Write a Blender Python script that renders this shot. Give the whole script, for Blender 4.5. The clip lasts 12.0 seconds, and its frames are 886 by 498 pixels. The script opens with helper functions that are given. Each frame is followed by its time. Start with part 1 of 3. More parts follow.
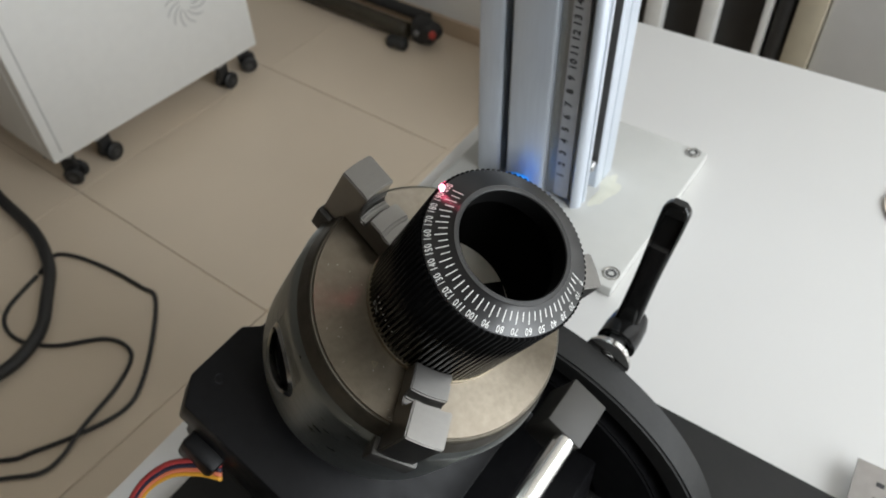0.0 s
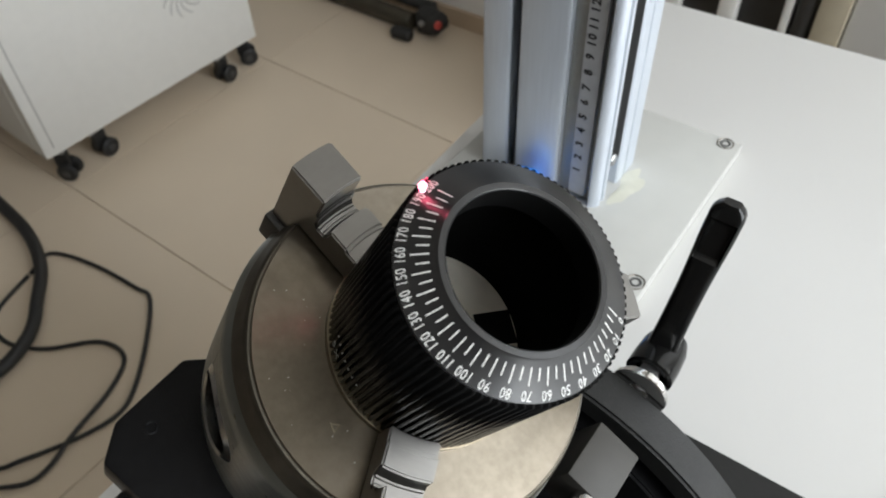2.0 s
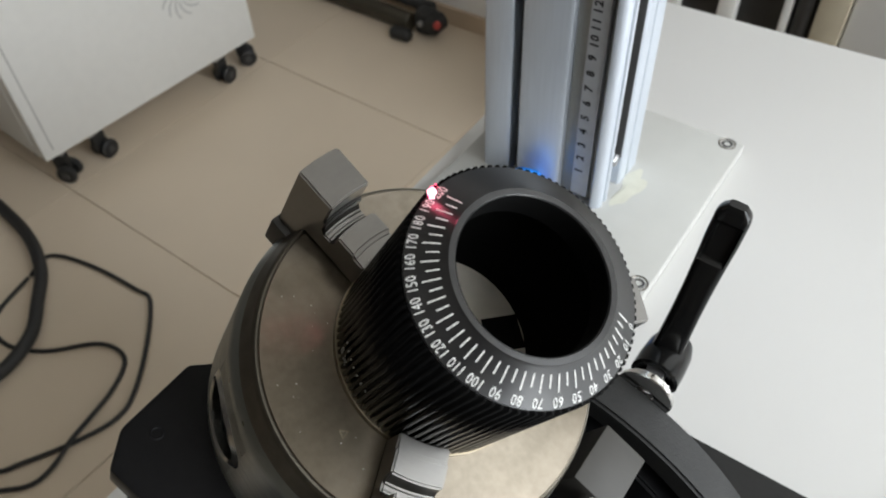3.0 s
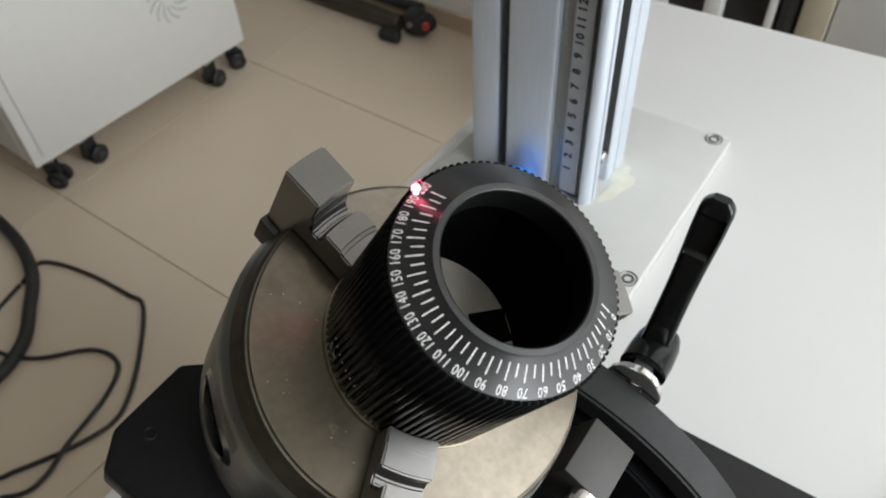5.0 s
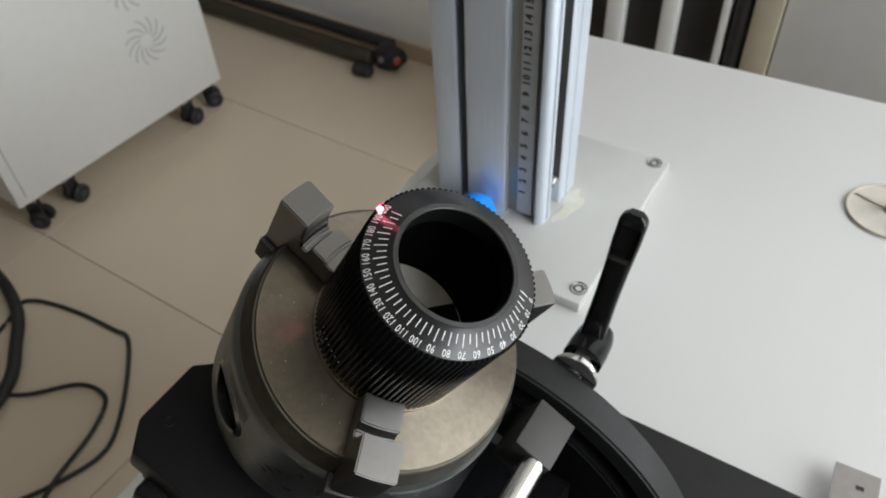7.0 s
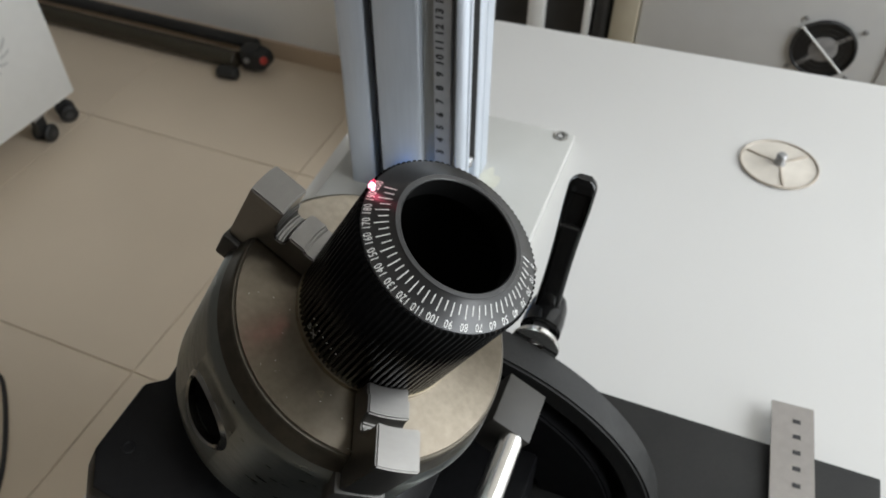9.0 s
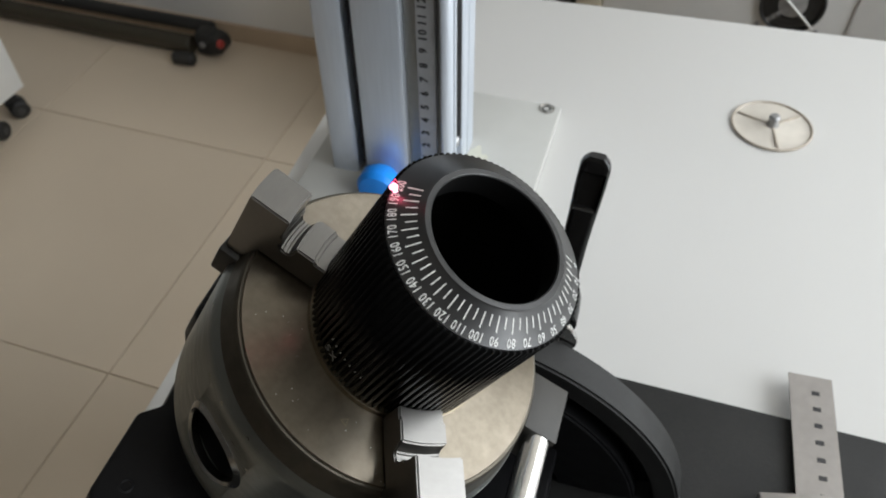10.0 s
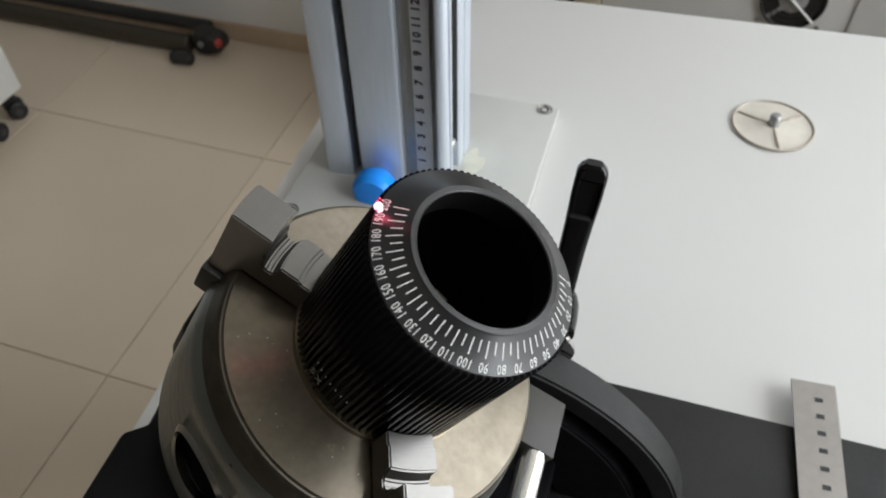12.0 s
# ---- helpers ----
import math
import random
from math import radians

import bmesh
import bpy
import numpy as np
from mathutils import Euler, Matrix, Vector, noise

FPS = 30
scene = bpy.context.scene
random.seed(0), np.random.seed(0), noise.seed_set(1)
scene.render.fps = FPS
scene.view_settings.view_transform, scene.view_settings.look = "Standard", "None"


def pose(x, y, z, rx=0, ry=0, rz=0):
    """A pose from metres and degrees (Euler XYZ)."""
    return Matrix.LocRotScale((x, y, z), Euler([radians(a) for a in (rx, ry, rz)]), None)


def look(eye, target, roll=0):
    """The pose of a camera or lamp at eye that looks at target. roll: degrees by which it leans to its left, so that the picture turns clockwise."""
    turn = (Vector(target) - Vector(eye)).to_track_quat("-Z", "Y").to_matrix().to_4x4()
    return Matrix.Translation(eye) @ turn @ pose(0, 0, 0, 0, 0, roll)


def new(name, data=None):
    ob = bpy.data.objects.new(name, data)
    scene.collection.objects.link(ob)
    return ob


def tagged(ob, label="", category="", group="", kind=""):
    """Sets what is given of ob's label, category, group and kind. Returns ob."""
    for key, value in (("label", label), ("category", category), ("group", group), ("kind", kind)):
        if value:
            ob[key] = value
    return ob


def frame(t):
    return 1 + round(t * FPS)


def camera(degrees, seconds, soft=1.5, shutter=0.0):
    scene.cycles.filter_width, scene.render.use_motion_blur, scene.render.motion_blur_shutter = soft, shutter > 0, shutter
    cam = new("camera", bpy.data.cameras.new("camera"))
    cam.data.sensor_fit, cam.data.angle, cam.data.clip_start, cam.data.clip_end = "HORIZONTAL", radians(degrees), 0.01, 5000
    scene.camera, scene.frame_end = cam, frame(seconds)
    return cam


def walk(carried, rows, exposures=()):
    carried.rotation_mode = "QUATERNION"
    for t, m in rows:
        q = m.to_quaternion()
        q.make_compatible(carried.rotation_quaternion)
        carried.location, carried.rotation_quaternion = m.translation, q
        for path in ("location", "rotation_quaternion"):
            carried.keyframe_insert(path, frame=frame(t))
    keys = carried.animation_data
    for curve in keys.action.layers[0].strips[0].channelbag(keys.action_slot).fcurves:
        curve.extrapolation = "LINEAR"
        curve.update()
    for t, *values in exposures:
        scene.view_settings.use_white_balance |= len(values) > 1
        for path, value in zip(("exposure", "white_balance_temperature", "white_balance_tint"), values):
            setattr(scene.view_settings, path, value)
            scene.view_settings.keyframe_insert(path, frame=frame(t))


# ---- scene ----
cam = camera(59.76, 12.0, soft=1.8)
cam.data.dof.use_dof, cam.data.dof.focus_distance, cam.data.dof.aperture_fstop = True, 0.21, 30.0
PATH = [
    (0, 0.1693, -0.3666, 0.3922, 35.10, -47.06, 1.31),
    (0.5, 0.1589, -0.3508, 0.3764, 35.19, -48.00, 1.48),
    (1, 0.1471, -0.3330, 0.3491, 35.96, -48.30, 2.13),
    (1.5, 0.1444, -0.3279, 0.3495, 35.63, -47.44, 1.98),
    (2, 0.1451, -0.3245, 0.3487, 35.44, -47.40, 1.86),
    (2.5, 0.1432, -0.3232, 0.3475, 35.26, -47.41, 2.19),
    (3, 0.1427, -0.3246, 0.3493, 35.21, -47.43, 1.99),
    (5, 0.1457, -0.3259, 0.3504, 34.19, -47.40, 2.24),
    (5.5, 0.1584, -0.3423, 0.3690, 33.51, -46.19, 2.80),
    (6, 0.1684, -0.3509, 0.3798, 32.07, -45.88, 2.42),
    (6.5, 0.1744, -0.3586, 0.3859, 31.91, -45.32, 2.20),
    (7, 0.1749, -0.3566, 0.3856, 31.76, -45.39, 2.42),
    (8.8, 0.1540, -0.3650, 0.3770, 23.51, -45.35, 0.20),
    (9, 0.1446, -0.3695, 0.3754, 21.21, -45.89, -0.07),
    (9.2, 0.1405, -0.3745, 0.3755, 20.26, -46.36, -0.60),
    (9.5, 0.1313, -0.3634, 0.3669, 17.40, -47.59, 0.77),
    (10, 0.1228, -0.3541, 0.3634, 17.12, -47.81, 0.60),
    (10.5, 0.1239, -0.3539, 0.3651, 16.91, -47.68, 0.64),
    (11, 0.1227, -0.3523, 0.3635, 16.85, -47.84, 0.46),
    (11.5, 0.1217, -0.3514, 0.3640, 16.86, -47.89, 0.69),
    (12, 0.1232, -0.3449, 0.3618, 16.90, -48.09, 0.96),
]
walk(cam, [(t, pose(x, y, z, 90 + pitch, roll, yaw)) for t, x, y, z, yaw, pitch, roll in PATH],
     [(0, .05), (1, .02), (1.5, .09), (2.5, .10), (3, .10), (5, .10), (5.5, .0), (6, .03), (6.5, -.10), (7, -.12), (9, -.14), (9.5, -.15), (10.5, -.14), (11, -.14), (12, -.14)])

# ---- world, window light ----
world = bpy.data.worlds.new("world")
scene.world = world
world.use_nodes = True
wn = world.node_tree
sky = wn.nodes.new("ShaderNodeTexSky")
sky.sky_type, sky.sun_disc = "NISHITA", False
sky.sun_elevation, sky.sun_rotation = radians(40), radians(120)
wn.links.new(sky.outputs[0], wn.nodes["Background"].inputs[0])
wn.nodes["Background"].inputs[1].default_value = 0.10

H = -0.788            # floor level; the table top is at 0
ROOM = pose(0, 0, 0, 0, 0, -1.2)


def area(name, m, sx, sy, watts, colour):
    la = bpy.data.lights.new(name, "AREA")
    la.shape, la.size, la.size_y, la.energy, la.color = "RECTANGLE", sx, sy, watts, colour
    ob = new(name, la)
    ob.matrix_world = m
    return ob


area("window_light", look((1.66, -0.02, 0.98), (0.0, -0.02, 0.98)), 1.82, 1.68, 78, (0.925, 0.97, 1.0))


# ---- materials ----
def material(name, colour, rough=0.5, metal=0.0, noise_scale=0.0, spread=0.0, bump=0.0, bump_scale=300.0, stain=0.0, stain_scale=6.0, stretch=(1, 1, 1), coat=0.0, rough_var=0.0, vary=0.0, spec=0.5):
    m = bpy.data.materials.new(name)
    m.use_nodes = True
    nt = m.node_tree
    b = nt.nodes["Principled BSDF"]
    b.inputs["Base Color"].default_value = (*colour, 1)
    b.inputs["Roughness"].default_value = rough
    b.inputs["Metallic"].default_value = metal
    b.inputs["Coat Weight"].default_value = coat
    b.inputs["Specular IOR Level"].default_value = spec
    tc = nt.nodes.new("ShaderNodeTexCoord")
    mp = nt.nodes.new("ShaderNodeMapping")
    mp.inputs["Scale"].default_value = stretch
    nt.links.new(tc.outputs["Object"], mp.inputs[0])
    col = None

    def tex(scale, detail=4.0):
        n = nt.nodes.new("ShaderNodeTexNoise")
        n.inputs["Scale"].default_value, n.inputs["Detail"].default_value = scale, detail
        nt.links.new(mp.outputs[0], n.inputs["Vector"])
        return n

    def mixed(src, fac_out, low, high, dark, light):
        r = nt.nodes.new("ShaderNodeMapRange")
        r.inputs[1].default_value, r.inputs[2].default_value = low, high
        r.inputs[3].default_value, r.inputs[4].default_value = dark, light
        nt.links.new(fac_out, r.inputs[0])
        mx = nt.nodes.new("ShaderNodeMix")
        mx.data_type, mx.blend_type = "RGBA", "MULTIPLY"
        mx.inputs[0].default_value = 1.0
        if src is None:
            mx.inputs[6].default_value = (*colour, 1)
        else:
            nt.links.new(src, mx.inputs[6])
        nt.links.new(r.outputs[0], mx.inputs[7])
        return mx.outputs[2]

    if noise_scale:
        n = tex(noise_scale)
        col = mixed(col, n.outputs[0], 0.3, 0.7, 1 - spread, 1 + spread)
    if stain:
        n = tex(stain_scale, 6.0)
        col = mixed(col, n.outputs[0], 0.2, 0.8, 1 - stain, 1.0 + stain * 0.5)
    if vary:
        oi = nt.nodes.new("ShaderNodeObjectInfo")
        col = mixed(col, oi.outputs["Random"], 0, 1, 1 - vary, 1 + vary)
    if col is not None:
        nt.links.new(col, b.inputs["Base Color"])
    if rough_var:
        n = tex(stain_scale * 3, 5.0)
        r = nt.nodes.new("ShaderNodeMapRange")
        r.inputs[1].default_value, r.inputs[2].default_value = 0.3, 0.7
        r.inputs[3].default_value, r.inputs[4].default_value = max(rough - rough_var, 0.03), rough + rough_var
        nt.links.new(n.outputs[0], r.inputs[0])
        nt.links.new(r.outputs[0], b.inputs["Roughness"])
    if bump:
        n = tex(bump_scale)
        bp = nt.nodes.new("ShaderNodeBump")
        bp.inputs["Strength"].default_value = bump
        bp.inputs["Distance"].default_value = 0.0006
        nt.links.new(n.outputs[0], bp.inputs["Height"])
        nt.links.new(bp.outputs[0], b.inputs["Normal"])
    return m


def glow(name, colour, strength):
    m = bpy.data.materials.new(name)
    m.use_nodes = True
    b = m.node_tree.nodes["Principled BSDF"]
    b.inputs["Base Color"].default_value = (*colour, 1)
    b.inputs["Emission Color"].default_value = (*colour, 1)
    b.inputs["Emission Strength"].default_value = strength
    return m


M_TILE = material("cream_floor_tile", (0.66, 0.555, 0.43), 0.34, 0, 3, 0.03, 0.03, 60, 0.05, 1.1, rough_var=0.04, vary=0.03)
M_JOINT = material("tile_joint", (0.64, 0.535, 0.41), 0.8, 0, 40, 0.15)
M_SKIRT = material("skirting_tile", (0.55, 0.43, 0.31), 0.35, 0, 9, 0.06, 0, 1, 0.08, 3)
M_WALL = material("white_wall_paint", (0.85, 0.84, 0.82), 0.85, 0, 3, 0.03, 0.15, 220, 0.05, 1.5)
# the ceiling is out of view; its colour is lowered to weaken reflections
M_CEIL = material("dimmed_ceiling", (0.48, 0.455, 0.415), 0.9, 0, 3, 0.03)
# unseen west and south walls, darkened so they bounce less light
M_DIM = material("dimmed_unseen_wall", (0.26, 0.24, 0.22), 0.85, 0, 3, 0.04, 0.15, 220)
M_TABLE = material("white_laminate", (0.66, 0.655, 0.64), 0.42, 0, 12, 0.006, 0.03, 500, 0.012, 3.5, rough_var=0.03)
M_PLATE = material("white_painted_plate", (0.415, 0.415, 0.395), 0.42, 0, 60, 0.02, 0.1, 900, 0.02, 18)
M_ALU = material("anodised_aluminium", (0.62, 0.665, 0.73), 0.47, 0.75, 90, 0.03, 0.08, 900, 0.04, 12, (6, 6, 0.4), rough_var=0.05)
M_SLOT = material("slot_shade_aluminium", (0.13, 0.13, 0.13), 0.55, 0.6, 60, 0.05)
M_TAPE = material("pale_rule", (0.42, 0.43, 0.45), 0.45, 0.5, 200, 0.05)
M_CHANNEL = material("channel_shade_metal", (0.30, 0.295, 0.28), 0.45, 0.8, 200, 0.04)
M_INK = material("black_ink", (0.02, 0.02, 0.022), 0.6)
M_STEEL = material("ground_steel", (0.225, 0.240, 0.232), 0.36, 1.0, 350, 0.05, 0.07, 700, 0.08, 45, (1, 1, 5), rough_var=0.10)
M_FACE = material("turned_steel_face", (0.162, 0.140, 0.110), 0.33, 1.0, 480, 0.09, 0.025, 600, 0.14, 45, rough_var=0.05)
M_CONE = material("black_anodised_bevel", (0.006, 0.006, 0.0065), 0.30, 0.1, 500, 0.1, 0.03, 3000, spec=0.7)
for m_an, an in ((M_FACE, 0.85), (M_CONE, 0.6)):
    nt_a = m_an.node_tree
    tg = nt_a.nodes.new("ShaderNodeTangent")
    tg.direction_type, tg.axis = "RADIAL", "Z"
    nt_a.links.new(tg.outputs[0], nt_a.nodes["Principled BSDF"].inputs["Tangent"])
    nt_a.nodes["Principled BSDF"].inputs["Anisotropic"].default_value = an
    nt_a.nodes["Principled BSDF"].inputs["Anisotropic Rotation"].default_value = 0.25
M_JAW = material("hardened_jaw_steel", (0.172, 0.166, 0.157), 0.30, 1.0, 420, 0.03, 0.0, 700, 0.05, 60, (2, 1, 1), rough_var=0.012)
M_SLIDE = material("oily_jaw_slide", (0.05, 0.048, 0.045), 0.5, 0.6, 200, 0.2)
M_SOCKET = material("bright_socket_rim", (0.36, 0.36, 0.35), 0.2, 1.0, 300, 0.05)
M_SHOULDER = material("shade_toned_steel", (0.085, 0.076, 0.060), 0.42, 0.9, 300, 0.15, 0.05, 700, 0.2, 40, rough_var=0.08)
M_CUP = material("recess_shade_steel", (0.005, 0.005, 0.0055), 0.5, 0.0, 300, 0.2, 0.1, 900, spec=0.15)
M_DARKSTEEL = material("blackened_steel", (0.10, 0.10, 0.10), 0.42, 0.8, 200, 0.15)
M_SCREW = material("worn_screw_steel", (0.17, 0.155, 0.135), 0.4, 0.8, 200, 0.15)
M_BRASS = material("brass", (0.22, 0.185, 0.13), 0.35, 1.0, 200, 0.1)
M_BLACK = material("black_anodised", (0.005, 0.005, 0.0055), 0.40, 0.0, 300, 0.2, 0.1, 1500, 0.15, 40, rough_var=0.08, spec=0.12)
M_BARREL = material("satin_black_barrel", (0.0035, 0.0035, 0.0035), 0.24, 0.0, 400, 0.15, 0.04, 2500, spec=0.045)
M_BORE = material("matt_black_bore", (0.004, 0.004, 0.004), 0.9, spec=0.05)
M_MARK = material("engraved_mark", (0.62, 0.62, 0.60), 0.7, 0, 900, 0.12)
M_BASE = material("black_powder_coat", (0.010, 0.010, 0.0095), 0.55, 0, 500, 0.15, 0.3, 1200, 0.2, 14, rough_var=0.08, spec=0.3)
M_LEVER = material("black_lever_plastic", (0.0045, 0.0045, 0.0045), 0.15, 0, 300, 0.2, 0.04, 700, spec=0.30)
M_GREY = material("grey_sheet", (0.027, 0.0245, 0.0205), 0.6, 0.0, 200, 0.06, 0.1, 800, 0.08, 40)
M_CHROME = material("chrome_rod", (0.75, 0.74, 0.72), 0.16, 1.0, 100, 0.03, stain=0.05, stain_scale=30)
M_WASHER = material("reflection_pale_washer", (0.85, 0.80, 0.70), 0.5, 0.0, 200, 0.05)
M_BLUE = material("blue_plastic", (0.006, 0.25, 0.86), 0.35, 0, 100, 0.05)
M_CAB = material("white_powder_coat", (0.74, 0.74, 0.72), 0.42, 0, 40, 0.015, 0.12, 700, 0.03, 3)
M_SEAM = material("panel_seam", (0.42, 0.42, 0.41), 0.6)
M_VENT = material("vent_shadow", (0.55, 0.55, 0.54), 0.6)
M_RUBBER = material("black_rubber", (0.016, 0.016, 0.016), 0.55, 0, 120, 0.2)
M_GREYMETAL = material("caster_grey", (0.30, 0.30, 0.30), 0.4, 0.7, 120, 0.1)
M_MACH = material("grey_painted_case", (0.56, 0.56, 0.55), 0.5, 0, 30, 0.02, 0.1, 600, 0.04, 3)
M_FAN = material("dusty_fan_plastic", (0.20, 0.195, 0.19), 0.6, 0, 60, 0.25)
M_PANEL = material("dark_panel", (0.012, 0.012, 0.012), 0.4, 0, 60, 0.2)
M_POST = material("white_post", (0.62, 0.62, 0.60), 0.5, 0, 60, 0.03)
M_BEIGE = material("beige_strip", (0.36, 0.32, 0.24), 0.5, 0, 40, 0.05)
M_OLIVE = material("dark_olive_tube", (0.045, 0.038, 0.025), 0.45, 0, 60, 0.15)
M_RED = material("red_plastic", (0.42, 0.04, 0.03), 0.4)
M_AMBER = material("smoked_plastic", (0.56, 0.52, 0.46), 0.3, 0, 80, 0.06, stain=0.1, stain_scale=40)
M_CAPRIM = material("brown_cap_edge", (0.40, 0.35, 0.29), 0.35, 0, 80, 0.1)
M_WIRES = [material(n, c, 0.5) for n, c in (("red_wire", (0.28, 0.03, 0.03)), ("black_wire", (0.02, 0.02, 0.04)), ("orange_wire", (0.60, 0.17, 0.09)), ("yellow_wire", (0.60, 0.30, 0.03)))]
M_GLASS = bpy.data.materials.new("window_glass")
M_GLASS.use_nodes = True
gb = M_GLASS.node_tree.nodes["Principled BSDF"]
gb.inputs["Transmission Weight"].default_value, gb.inputs["Roughness"].default_value = 1.0, 0.02


# ---- mesh helpers ----
def box(bm, x0, x1, y0, y1, z0, z1, m=None, bev=0.0):
    r = bmesh.ops.create_cube(bm, size=1)
    vs = r["verts"]
    for v in vs:
        v.co = Vector((x0 + (v.co.x + .5) * (x1 - x0), y0 + (v.co.y + .5) * (y1 - y0), z0 + (v.co.z + .5) * (z1 - z0)))
    if bev:
        es = list({e for v in vs for e in v.link_edges})
        r = bmesh.ops.bevel(bm, geom=es, offset=bev, segments=2, affect="EDGES", profile=0.5)
        vs = list({v for f in r["faces"] for v in f.verts} | {v for v in vs if v.is_valid})
    if m is not None:
        bmesh.ops.transform(bm, matrix=m, verts=vs)
    return bm


def boxed(x0, x1, y0, y1, z0, z1, bev=0.0, m=None):
    return box(bmesh.new(), x0, x1, y0, y1, z0, z1, m, bev)


def lathe(prof, seg=96, closed=False):
    """Turn a list of (radius, height) round z."""
    bm = bmesh.new()
    rings = []
    for r, z in prof:
        if r < 1e-6:
            rings.append([bm.verts.new((0, 0, z))])
        else:
            rings.append([bm.verts.new((r * math.cos(2 * math.pi * i / seg), r * math.sin(2 * math.pi * i / seg), z)) for i in range(seg)])
    pairs = list(zip(rings, rings[1:])) + ([(rings[-1], rings[0])] if closed else [])
    for a, b in pairs:
        for i in range(seg):
            j = (i + 1) % seg
            q = [a[i % len(a)], a[j % len(a)], b[j % len(b)], b[i % len(b)]]
            q = list(dict.fromkeys(q))
            if len(q) > 2:
                bm.faces.new(q)
    bmesh.ops.recalc_face_normals(bm, faces=bm.faces)
    for f in bm.faces:
        f.smooth = True
    return bm


def prism(poly, z0, z1, bev=0.0):
    """A polygon in xy drawn up from z0 to z1."""
    bm = bmesh.new()
    lo = [bm.verts.new((x, y, z0)) for x, y in poly]
    hi = [bm.verts.new((x, y, z1)) for x, y in poly]
    n = len(poly)
    bm.faces.new(lo[::-1])
    bm.faces.new(hi)
    for i in range(n):
        bm.faces.new((lo[i], lo[(i + 1) % n], hi[(i + 1) % n], hi[i]))
    bmesh.ops.recalc_face_normals(bm, faces=bm.faces)
    if bev:
        bmesh.ops.bevel(bm, geom=list(bm.edges), offset=bev, segments=2, affect="EDGES", profile=0.5, clamp_overlap=True)
    return bm


def smooth_path(points, steps=8):
    """Catmull-Rom through the points."""
    p = [Vector(q) for q in points]
    p = [2 * p[0] - p[1]] + p + [2 * p[-1] - p[-2]]
    out = []
    for i in range(1, len(p) - 2):
        for k in range(steps):
            t = k / steps
            a, b, c, d = p[i - 1], p[i], p[i + 1], p[i + 2]
            out.append(0.5 * (2 * b + (c - a) * t + (2 * a - 5 * b + 4 * c - d) * t * t + (3 * b - a - 3 * c + d) * t ** 3))
    return out + [p[-2]]


def tube(points, radius, seg=10, steps=8):
    bm = bmesh.new()
    pts = smooth_path(points, steps) if steps > 1 else [Vector(q) for q in points]
    rings = []
    n = None
    for i, p in enumerate(pts):
        d = (pts[min(i + 1, len(pts) - 1)] - pts[max(i - 1, 0)]).normalized()
        if n is None:
            n = d.orthogonal().normalized()
        n = (n - d * n.dot(d)).normalized()
        b = d.cross(n)
        rings.append([bm.verts.new(p + radius * (math.cos(2 * math.pi * k / seg) * n + math.sin(2 * math.pi * k / seg) * b)) for k in range(seg)])
    for a, b in zip(rings, rings[1:]):
        for k in range(seg):
            f = bm.faces.new((a[k], a[(k + 1) % seg], b[(k + 1) % seg], b[k]))
            f.smooth = True
    bm.faces.new(rings[0][::-1])
    bm.faces.new(rings[-1])
    return bm


def rod(p, q, radius, seg=32, bev=0.0):
    p, q = Vector(p), Vector(q)
    n = (q - p).length
    c = min(bev, radius * 0.6)
    bm = lathe([(0, 0), (radius - c, 0), (radius, c), (radius, n - c), (radius - c, n), (0, n)], seg)
    bmesh.ops.transform(bm, matrix=Matrix.Translation(p) @ (q - p).to_track_quat("Z", "Y").to_matrix().to_4x4(), verts=bm.verts)
    return bm


def crisp(bm, degrees=35):
    """Smooth faces, with the sharper edges kept sharp."""
    for f in bm.faces:
        f.smooth = True
    for e in bm.edges:
        if len(e.link_faces) == 2 and e.calc_face_angle(0) > radians(degrees):
            e.smooth = False
    return bm


def part(name, bm, mat, parent=None, label="", m=None):
    me = bpy.data.meshes.new(name)
    if bm is not None:
        crisp(bm)
        bm.to_mesh(me)
        bm.free()
    me.materials.append(mat)
    ob = new(name, me)
    if m is not None:
        ob.matrix_basis = m
    if parent is not None:
        ob.parent = parent
    if label:
        ob["label"] = label
    return ob


def thing(name, label, category, m=None, group="", kind=""):
    ob = new(name)
    ob.empty_display_size = 0.02
    if m is not None:
        ob.matrix_basis = m
    return tagged(ob, label, category, group, kind)


def shared(name, me, parent, m):
    ob = new(name, me)
    ob.parent = parent
    ob.matrix_basis = m
    return ob


def text_mesh(body, size, depth, bold=0.0):
    cu = bpy.data.curves.new("digits", "FONT")
    cu.body, cu.size, cu.extrude, cu.align_x, cu.align_y = body, size, depth, "CENTER", "CENTER"
    cu.resolution_u = 2
    cu.offset = bold
    tmp = bpy.data.objects.new("digits", cu)
    me = bpy.data.meshes.new_from_object(tmp)
    bpy.data.objects.remove(tmp)
    return me


DIGITS = {}


def write(body, size, pitch, mat, parent, m, squeeze=1.0, bold=0.0):
    """One object a digit, side by side along x and centred."""
    for i, ch in enumerate(body):
        key = (ch, size, mat.name)
        if key not in DIGITS:
            DIGITS[key] = text_mesh(ch, size, 0.0, bold)
            DIGITS[key].materials.append(mat)
        shared("digit", DIGITS[key], parent, m @ pose((i - (len(body) - 1) / 2) * pitch, 0, 0) @ Matrix.Diagonal((squeeze, 1, 1, 1)))


# ---- room shell ----
def structure(name, bm, mat, label, category):
    ob = part(name, bm, mat)
    ob.matrix_basis = ROOM
    return tagged(ob, label, category, kind="structure")


